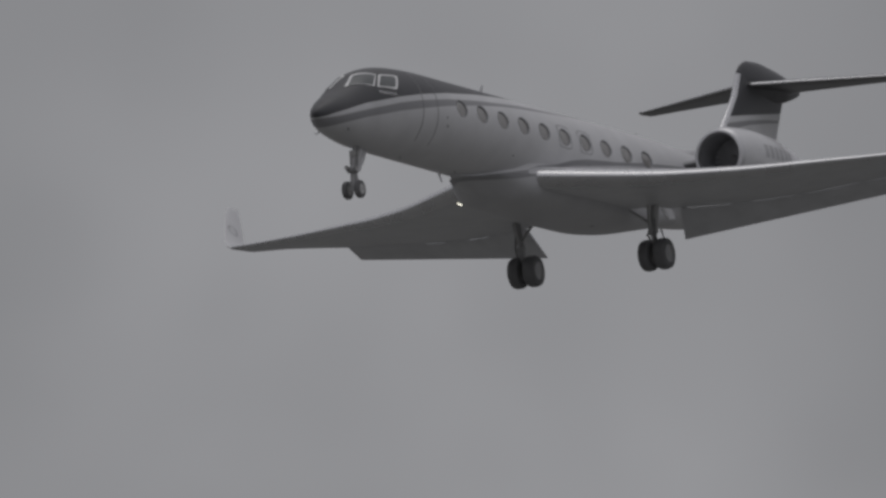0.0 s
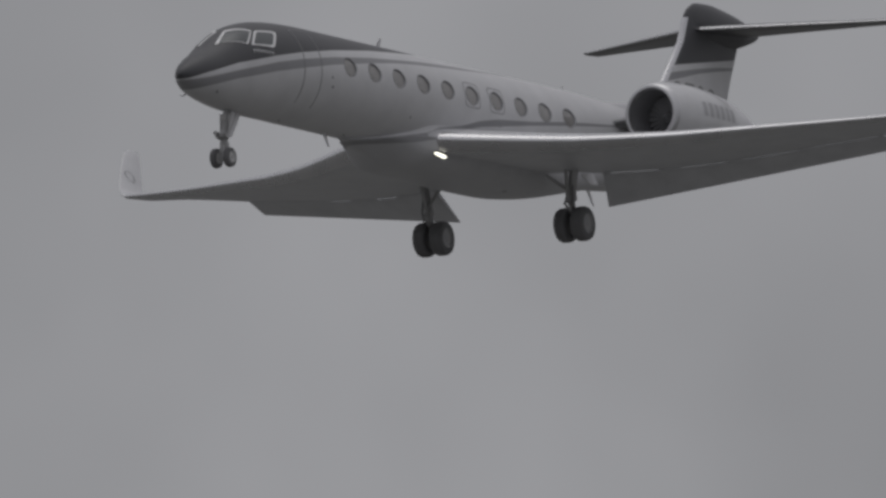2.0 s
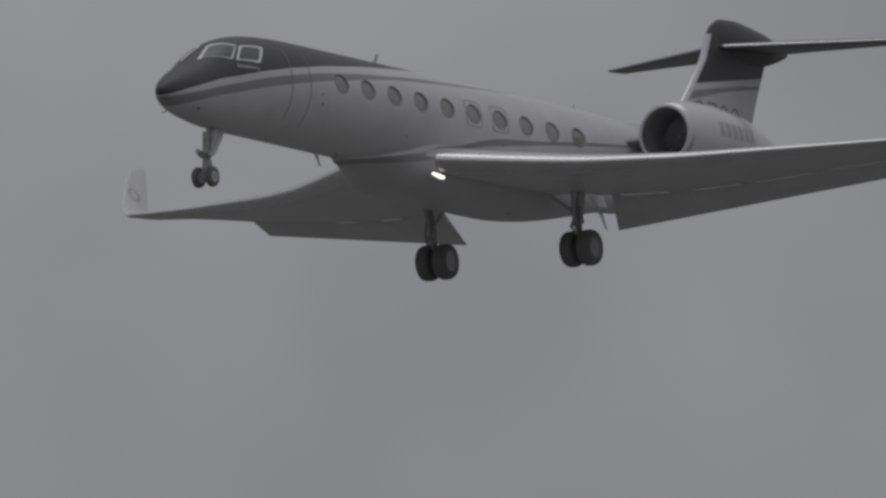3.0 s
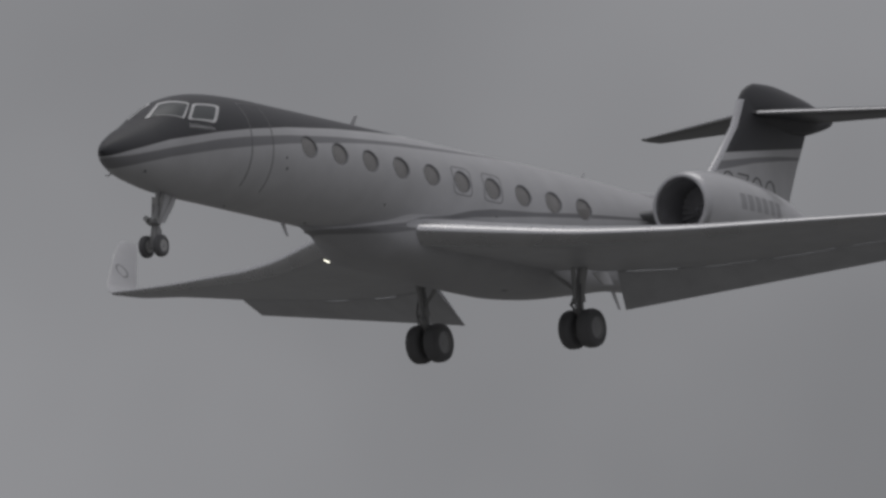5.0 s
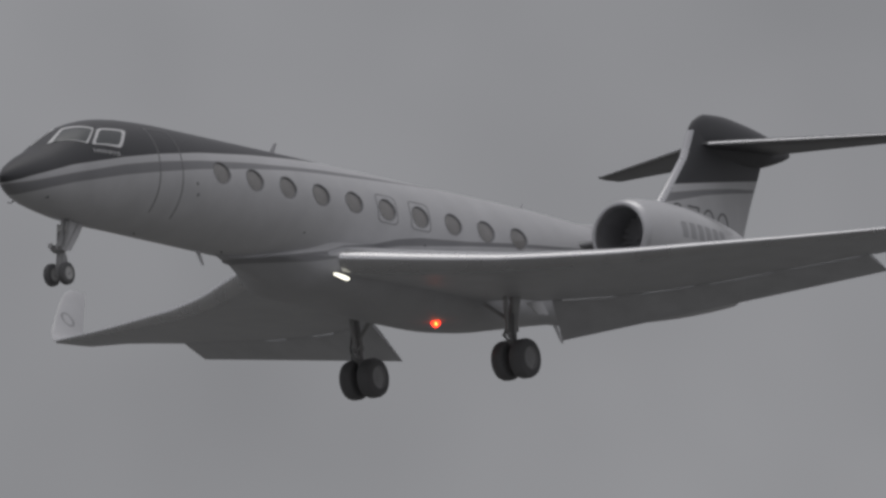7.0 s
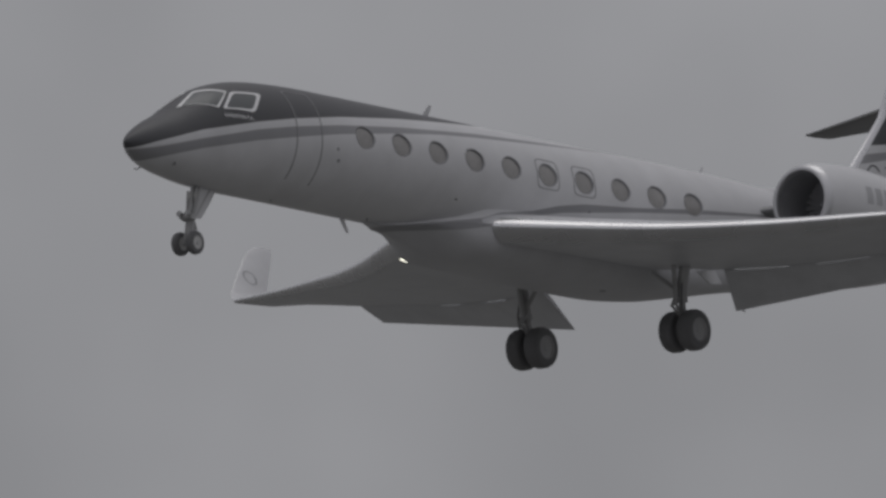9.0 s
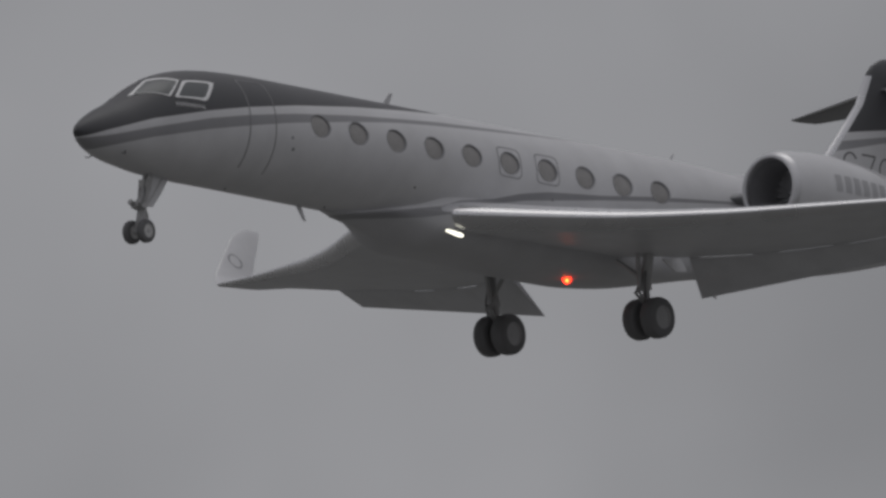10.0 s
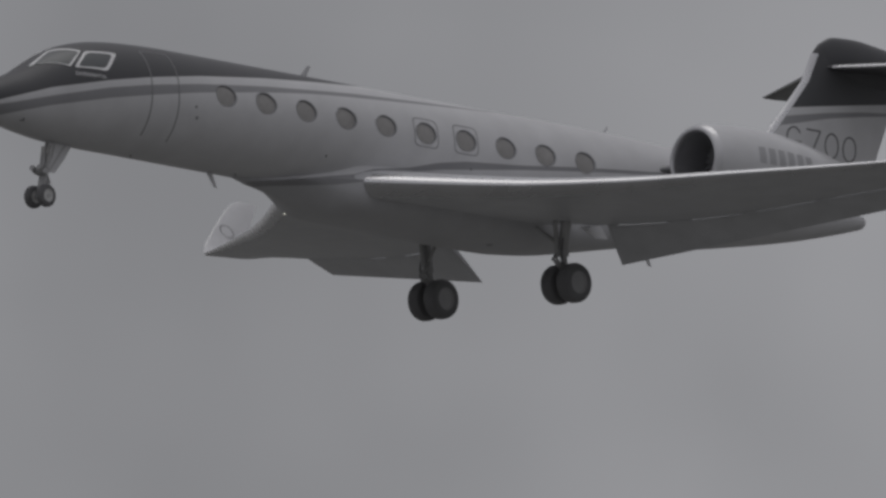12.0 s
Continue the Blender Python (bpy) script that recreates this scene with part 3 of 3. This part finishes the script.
def make_tail():
    rows = [(.7, 26.8, 31.6), (1.3, 27.3, 31.85), (2.35, 28.15, 32.2), (3.1, 28.8, 32.5), (3.85, 29.42, 32.85), (4.2, 29.58, 33.0), (4.6, 29.76, 33.05), (4.86, 29.98, 32.9), (5.01, 30.28, 32.3)]
    rings = [[Vector((p.x, (p.z - z), z)) for p in airfoil(a, 0, z, b - a, .1, camber=0, under=1)] for z, a, b in rows]
    fin = mesh_part("fin", *loft(rings), FIN_PAINT, jet, "swept fin, charcoal above and white below")
    rings = [[Vector((p.x, (p.z - z) * 1.08, z)) for p in airfoil(a - .012, 0, z, b - a, .1, .045, camber=0, under=1)] for z, a, b in rows[2:7]]
    mesh_part("fin_leading_edge", *loft(rings), BARE_METAL, fin, "pale metal fin leading edge")
    # low fillet that runs forward from the fin's foot along the crown: station, ridge height, half width
    table = [(24.0, 1.5, .03), (24.4, 1.54, .1), (25.2, 1.62, .15), (26.0, 1.7, .18), (27.0, 1.84, .2), (27.9, 2.02, .2), (28.6, 2.1, .16)]
    rings = []
    for k in range(25):
        x = 24.0 + 4.6 * k / 24
        zt, w = hermite(table, x)
        rings.append([(x, w * math.cos(math.pi * j / 12), 1.0 + (zt - 1.0) * math.sin(math.pi * j / 12) ** .5) for j in range(13)])
    mesh_part("dorsal_fillet", *loft(rings), WHITE_PAINT, fin, "white fillet ahead of the fin")
    # bullet fairing over the tailplane: station, bottom, half width, top
    table = [(29.82, 4.55, .02, 4.62), (30.05, 4.2, .12, 4.9), (30.5, 4.02, .2, 5.09), (31.2, 3.95, .26, 5.12), (32.0, 3.95, .27, 5.05), (32.8, 4.02, .25, 4.94), (33.5, 4.2, .17, 4.79), (34.1, 4.42, .07, 4.64), (34.2, 4.48, .02, 4.56)]
    rings = []
    for k in range(31):
        x = 29.82 + 4.38 * k / 30
        zb, w, zt = hermite(table, x)
        rings.append([(x, w * math.cos(2 * math.pi * j / 32), (zb + zt) / 2 + (zt - zb) / 2 * math.sin(2 * math.pi * j / 32)) for j in range(32)])
    mesh_part("bullet_fairing", *loft(rings), DARK_PAINT, fin, "charcoal fairing over the tail")
    for s in (-1, 1):
        rings = []
        for k in range(12):
            y = .1 + 5.3 * k / 11
            u = y / 5.45
            rings.append(airfoil(30.05 + 3.58 * u, s * y, 4.27 + .21 * u, (33.1 + 1.7 * u) - (30.05 + 3.58 * u), .085, droop=-.03 - .03 * u))
        y = 5.52
        rings.append(airfoil(34.08, s * y, 4.49, .6, .03, droop=-.06))
        tp = mesh_part("tailplane", *loft(rings), DARK_PAINT, jet, "swept charcoal tailplane")
        rings = [airfoil(30.05 + 3.58 * u - .006, s * 5.45 * u, 4.27 + .21 * u, 3.05 - 1.88 * u, .082, .03, droop=-.03 - .03 * u) for u in (.05, .3, .6, .96)]
        mesh_part("tailplane_edge", *loft(rings), BARE_METAL, tp, "polished tailplane leading edge")
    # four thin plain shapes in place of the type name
    for s in (-1, 1):
        for k in range(4):
            bm = bmesh.new()
            x = 29.0 + .69 * k
            def skin(xx, zz):
                lead, trail = 28.15 + .85 * (zz - 2.35), 32.2 + .42 * (zz - 2.35)
                q = (xx - lead) / (trail - lead)
                return (trail - lead) * .5 * (0.2969 * math.sqrt(q) - 0.126 * q - 0.3516 * q * q + 0.2843 * q**3 - 0.1015 * q**4)
            c, d, h, st = 2.31, .25, .31, .022
            def stroke(p, q):
                (xa, za), (xb, zb) = p, q
                off = Vector((-(zb - za), xb - xa)).normalized() * st
                ends = [(xa + off.x, za + off.y), (xb + off.x, zb + off.y), (xb - off.x, zb - off.y), (xa - off.x, za - off.y)]
                lo = [bm.verts.new((x + a, s * (skin(x + a, c + b) - .01), c + b)) for a, b in ends]
                hi = [bm.verts.new((x + a, s * (skin(x + a, c + b) + .008), c + b)) for a, b in ends]
                bm.faces.new(hi)
                for m in range(4):
                    bm.faces.new((lo[m], lo[(m + 1) % 4], hi[(m + 1) % 4], hi[m]))
            oval_at = lambda q: (d * math.cos(q), h * math.sin(q))
            if k == 1:
                runs = [((-d, h), (d, h)), ((d, h), (-.08, -h))]
            else:
                first, last = (.6, 6.1) if k == 0 else (0.0, 2 * math.pi)
                runs = [(oval_at(first + (last - first) * m / 28), oval_at(first + (last - first) * (m + 1) / 28)) for m in range(28)]
                if k == 0:
                    runs.append(((.02, -.05), (d, -.05)))
            for p, q in runs:
                stroke(p, q)
            part("fin_marking", bm, MARK, fin, "thin dark painted mark", False)


def wheel(name, centre, r, width, parent, s):
    """Tyre with rounded shoulders and a dished hub; the outer face is on side s."""
    c = Vector(centre)
    prof = [(-.5, .56), (-.5, .8), (-.42, .93), (-.25, .99), (0, 1.0), (.25, .99), (.42, .93), (.5, .8), (.5, .56)]
    rings = [[(c.x + r * q * math.cos(2 * math.pi * k / 40), c.y + width * w, c.z + r * q * math.sin(2 * math.pi * k / 40)) for k in range(40)] for w, q in prof]
    tyre = mesh_part(name, *loft(rings, False), RUBBER, parent, "black rubber tyre")
    for side in (-1, 1):
        prof = [(.44, .58), (.5, .57), (.5, .5), (.38, .44), (.36, .25), (.46, .18), (.46, .02)]
        rings = [[(c.x + r * q * math.cos(2 * math.pi * k / 32), c.y + side * width * w, c.z + r * q * math.sin(2 * math.pi * k / 32)) for k in range(32)] for w, q in prof]
        mesh_part("hub", *loft(rings), GEAR_PAINT if "nose" in name else HUB, tyre, "grey wheel hub")


def make_nose_gear():
    bm = bmesh.new()
    tube(bm, (2.78, 0, -1.0), (2.62, 0, -1.95), .085)
    tube(bm, (2.62, 0, -1.9), (2.5, 0, -2.58), .05)
    tube(bm, (2.66, 0, -1.9), (2.82, 0, -2.2), .035)
    tube(bm, (2.82, 0, -2.2), (2.58, 0, -2.52), .035)
    tube(bm, (2.86, -.1, -1.1), (2.7, -.07, -1.75), .03)
    tube(bm, (2.86, .1, -1.1), (2.7, .07, -1.75), .03)
    tube(bm, (2.72, -.16, -1.3), (2.6, -.1, -1.85), .035)
    tube(bm, (2.72, .16, -1.3), (2.6, .1, -1.85), .035)
    leg = part("nose_gear_strut", bm, GEAR_STEEL, jet, "steel nose gear leg")
    bm = bmesh.new()
    tube(bm, (2.5, -.32, -2.58), (2.5, .32, -2.58), .05)
    tube(bm, (2.6, 0, -1.9), (2.75, 0, -2.25), .03)
    tube(bm, (2.75, 0, -2.25), (2.54, 0, -2.5), .03)
    part("axle", bm, GEAR_STEEL, leg)
    bm = bmesh.new()
    box(bm, (.2, .34, .14), Matrix.Translation((2.5, 0, -1.95)) @ Matrix.Rotation(radians(15), 4, "Y"))
    tube(bm, (2.38, -.12, -1.9), (2.3, -.12, -1.88), .07)
    tube(bm, (2.38, .12, -1.9), (2.3, .12, -1.88), .07)
    part("taxi_light_block", bm, GEAR_STEEL, leg)
    for y in (-.09, .09):
        bm = bmesh.new()
        tube(bm, (2.6, y, -1.98), (2.5, y * 1.1, -2.58), .032)
        part("fork_arm", bm, GEAR_STEEL, leg)
    bm = bmesh.new()
    bend = [(2.62, -.14, -1.2), (2.46, -.18, -1.45), (2.5, -.17, -1.7), (2.42, -.16, -1.92)]
    for p, q in zip(bend, bend[1:]):
        tube(bm, p, q, .016, seg=8)
    part("hydraulic_hose", bm, RUBBER, leg)
    bm = bmesh.new()
    box(bm, (.16, .3, .2), Matrix.Translation((2.7, 0, -1.42)) @ Matrix.Rotation(radians(12), 4, "Y"))
    bmesh.ops.bevel(bm, geom=bm.edges[:], offset=.03, segments=2, affect="EDGES")
    part("steering_actuator", bm, GEAR_PAINT, leg, "pale steering unit")
    bm = bmesh.new()
    tube(bm, (2.74, 0, -1.95), (3.35, 0, -1.15), .04)
    part("drag_brace", bm, GEAR_STEEL, leg)
    rings = [[(2.98, -.025, -1.1), (3.6, -.025, -1.1), (3.6, .025, -1.1), (2.98, .025, -1.1)], [(2.9, -.025, -1.55), (3.3, -.025, -1.55), (3.3, .025, -1.55), (2.9, .025, -1.55)], [(2.72, -.025, -1.93), (2.98, -.025, -1.93), (2.98, .025, -1.93), (2.72, .025, -1.93)]]
    mesh_part("gear_door", *loft(rings), WHITE_PAINT, leg, "white nose gear door", False)
    for y in (-.215, .215):
        wheel("nose_tyre", (2.5, y, -2.58), .285, .18, leg, 1)


def make_main_gear(s):
    ax, ay, az = 18.82, s * 2.3, -2.86
    bm = bmesh.new()
    tube(bm, (18.6, s * 2.5, -1.0), (18.64, s * 2.33, -2.1), .13, seg=20)
    tube(bm, (18.64, s * 2.33, -2.0), (ax, ay, az), .085, seg=20)
    tube(bm, (18.63, s * 2.34, -2.06), (18.66, s * 2.33, -2.2), .15, seg=20)
    leg = part("main_gear_strut", bm, GEAR_DARK, jet, "grey main gear leg")
    bm = bmesh.new()
    tube(bm, (18.3, s * 2.35, -1.1), (18.48, ay, -2.2), .06)
    part("retraction_jack", bm, GEAR_DARK, leg)
    bm = bmesh.new()
    tube(bm, (ax, ay - .35, az), (ax, ay + .35, az), .08)
    part("axle", bm, GEAR_DARK, leg)
    bm = bmesh.new()
    tube(bm, (18.62, s * 2.33, -1.95), (18.3, s * 1.7, -1.45), .05)
    part("side_brace", bm, GEAR_DARK, leg)
    # scissor links on the front of the leg, between sleeve and axle
    for p, q in (((18.55, ay, -2.04), (18.38, ay, -2.27)), ((18.38, ay, -2.27), (18.68, ay, -2.52))):
        bm = bmesh.new()
        tube(bm, (p[0], ay - .07, p[2]), (q[0], ay - .03, q[2]), .035)
        tube(bm, (p[0], ay + .07, p[2]), (q[0], ay + .03, q[2]), .035)
        part("scissor_link", bm, GEAR_DARK, leg)
    # hydraulic hose that sags beside the leg
    bm = bmesh.new()
    bend = [(18.52, s * 2.44, -1.75), (18.48, s * 2.46, -2.1), (18.52, s * 2.45, -2.35), (18.62, s * 2.45, -2.58), (18.76, s * 2.44, -2.7)]
    for p, q in zip(bend, bend[1:]):
        tube(bm, p, q, .022, seg=8)
    part("brake_hose", bm, RUBBER, leg)
    # white panel added to port only, in place of a sky-lit gap
    if s < 0:
        rings = [[(x, s * y, z) for x, z in ((19.27, -1.36), (19.95, -1.24), (20.25, -1.55), (19.8, -1.6))] for y in (2.28, 2.32)]
        mesh_part("gear_door", *loft(rings), WHITE_PAINT, leg, "small white gear door panel", False)
    for d in (-.27, .27):
        wheel("main_tyre", (ax, ay + d, az), .5, .39, leg, s)


def blade(name, x, z, up, parent, h=.35, chord=.32, sweep=.85):
    """A blade antenna on the crown or keel."""
    rings = []
    for k in range(5):
        u = k / 4
        zz = z + up * h * u
        rings.append([Vector((p.x, p.z - 0, zz)) for p in airfoil(x + sweep * h * u, 0, 0, chord * (1 - .45 * u), .09)])
    return mesh_part(name, *loft(rings), WHITE_PAINT, parent, "white blade antenna")


def two_faced(name, shapes, lit, dark, way, parent, label, bite, core=None):
    """A turning lamp head: its half towards way glows, its other half is dark."""
    bm = bmesh.new()
    for m, r in shapes:
        bmesh.ops.create_uvsphere(bm, u_segments=24, v_segments=16, radius=r, matrix=m)
    bm.normal_update()
    for face in bm.faces:
        face.material_index = 0 if face.normal.dot(Vector(way)) > bite else 1
    if core:
        for face in bm.faces:
            if face.normal.dot(Vector(way)) > .95:
                face.material_index = 2
    ob = part(name, bm, lit, parent, label)
    ob.data.materials.append(dark)
    if core:
        ob.data.materials.append(core)
    return ob


def make_lights():
    """Landing lamps in the wing roots and the beacon under the belly; their heads turn."""
    heads = []
    # each head swivels half round on a pivot inside the fairing: out when lit, stowed when dark
    for s, (x, y, z), size in ((-1, (12.42, -1.54, -1.52), 1.0), (1, (12.72, 1.45, -1.57), .44)):
        out = Vector((-.7, s * .72, 0)) * .27
        shapes = [(Matrix.Translation(out + Vector((dx, 0, -.1 * dx)) * size) @ Matrix.Diagonal((1.5, .42, .58, 1)), r * size) for dx, r in ((-.24, .066), (-.12, .078), (.0, .088), (.12, .095), (.21, .085))]
        head = two_faced("landing_lamp", shapes, LAMP_GLOW, LAMP_BACK_PYLON_SHADE, (-.75, s * .66, 0), jet, "paired landing lamp that pulses white", -.2 if s < 0 else -.9)
        heads.append((head, (x - out.x, y - out.y, z)))
    bm = bmesh.new()
    tube(bm, (17.8, -.6, -1.78), (17.8, -.6, -1.875), .1, .09)
    part("beacon_base", bm, OUTLINE, jet)
    head = two_faced("beacon", [(Matrix.Translation((0, 0, -.1)) @ Matrix.Diagonal((1, 1, 1.1, 1)), .11)], BEACON_GLOW, RED_LENS, (-.7, -.62, -.36), jet, "red anti-collision beacon under the belly", -.3, BEACON_CORE)
    return heads, (head, (17.8, -.6, -1.778))


def turning(where, axis, switches, first):
    """Rows of a head that turns half round at each switch time."""
    angle, rows = first, []
    at = lambda t, a: rows.append((t, pose(*where, **{axis: a})))
    at(0.0, angle)
    for t in switches:
        at(t - .04, angle), at(t - .02, angle)
        for k in range(4):
            at(t + k / 60, angle + 60 * k)
        angle += 180
        at(t + .07, angle), at(t + .09, angle)
    at(12.0, angle)
    return rows


fuselage = make_fuselage()
make_cockpit()
make_cabin_windows(fuselage)
make_door()
for s in (-1, 1):
    wing_side(s)
    make_engine(s)
    make_main_gear(s)
make_tail()
make_nose_gear()
blade("antenna", 11.5, 1.58, 1, jet, .33, .24)
blade("antenna", 8.3, -1.2, -1, jet, .36, .22)
blade("drain_mast", 23.7, -1.06, -1, jet, .46, .22)

def make_lettering():
    """The word under the port cockpit window, wrapped on the skin."""
    cu = bpy.data.curves.new("lettering", "FONT")
    cu.body, cu.size, cu.align_x = "EXPERIMENTAL", 0.135, "LEFT"
    tmp = bpy.data.objects.new("lettering", cu)
    me = bpy.data.meshes.new_from_object(tmp)
    bpy.data.objects.remove(tmp)
    bm = bmesh.new()
    bm.from_mesh(me)
    bmesh.ops.subdivide_edges(bm, edges=bm.edges[:], cuts=1)
    wide = max(v.co.x for v in bm.verts)
    for v in bm.verts:
        x = 2.66 + v.co.x / wide * .9
        v.co = hull(x, hull_angle(x, .385 + v.co.y), .007)
    part("lettering", bm, WORD, jet, "small pale warning word", False)


def knob(name, x, deg, r, parent, mat, flat=.5):
    """A small probe, drain or port on the skin."""
    p, q = hull(x, deg, -.01), hull(x, deg, r * flat)
    bm = bmesh.new()
    tube(bm, p, q, r, r * .8, 12)
    return part(name, bm, mat, parent)


make_lettering()
for x, deg, r, mat, flat in ((11.3, -31, .035, BLACK, .2), (16.3, -17, .03, BLACK, .2), (6.58, -17, .05, SILVER_PAINT, .3), (6.5, -6, .045, SILVER_PAINT, .3), (5.45, -82, .02, LETTER, 2.0), (9.1, -80, .02, LETTER, 2.0)):
    knob("skin_port", x, deg, r, jet, mat, flat)
for deg in (-46, -134):
    bm = bmesh.new()
    root, tip = hull(1.35, deg, -.02), hull(1.3, deg, .1)
    tube(bm, root, tip, .022, .012)
    tube(bm, tip, tip + Vector((-.12, 0, 0)), .012)
    part("pitot_probe", bm, LETTER, jet, "thin metal air probe")
blade("antenna", 22.3, 1.58, 1, jet, .2, .12)
LAMP_HEADS, BEACON_HEAD = make_lights()


def motions():
    walk(jet, [(t, pose(x, y, z, rx, ry, rz)) for t, x, y, z, rx, ry, rz in AIRCRAFT_ROWS])
    pulses = (1.42, 3.43, 5.43, 7.43, 9.43, 11.43)
    for (head, where), first in zip(LAMP_HEADS, (180, 0)):
        walk(head, turning(where, "rz", pulses, first))
    flashes = (.56, .95, 2.09, 2.55, 3.6, 4.04, 5.09, 5.55, 6.57, 7.03, 8.09, 8.55, 9.63, 10.05, 11.09, 11.55)
    walk(BEACON_HEAD[0], turning(BEACON_HEAD[1], "rx", flashes, 180))


motions()
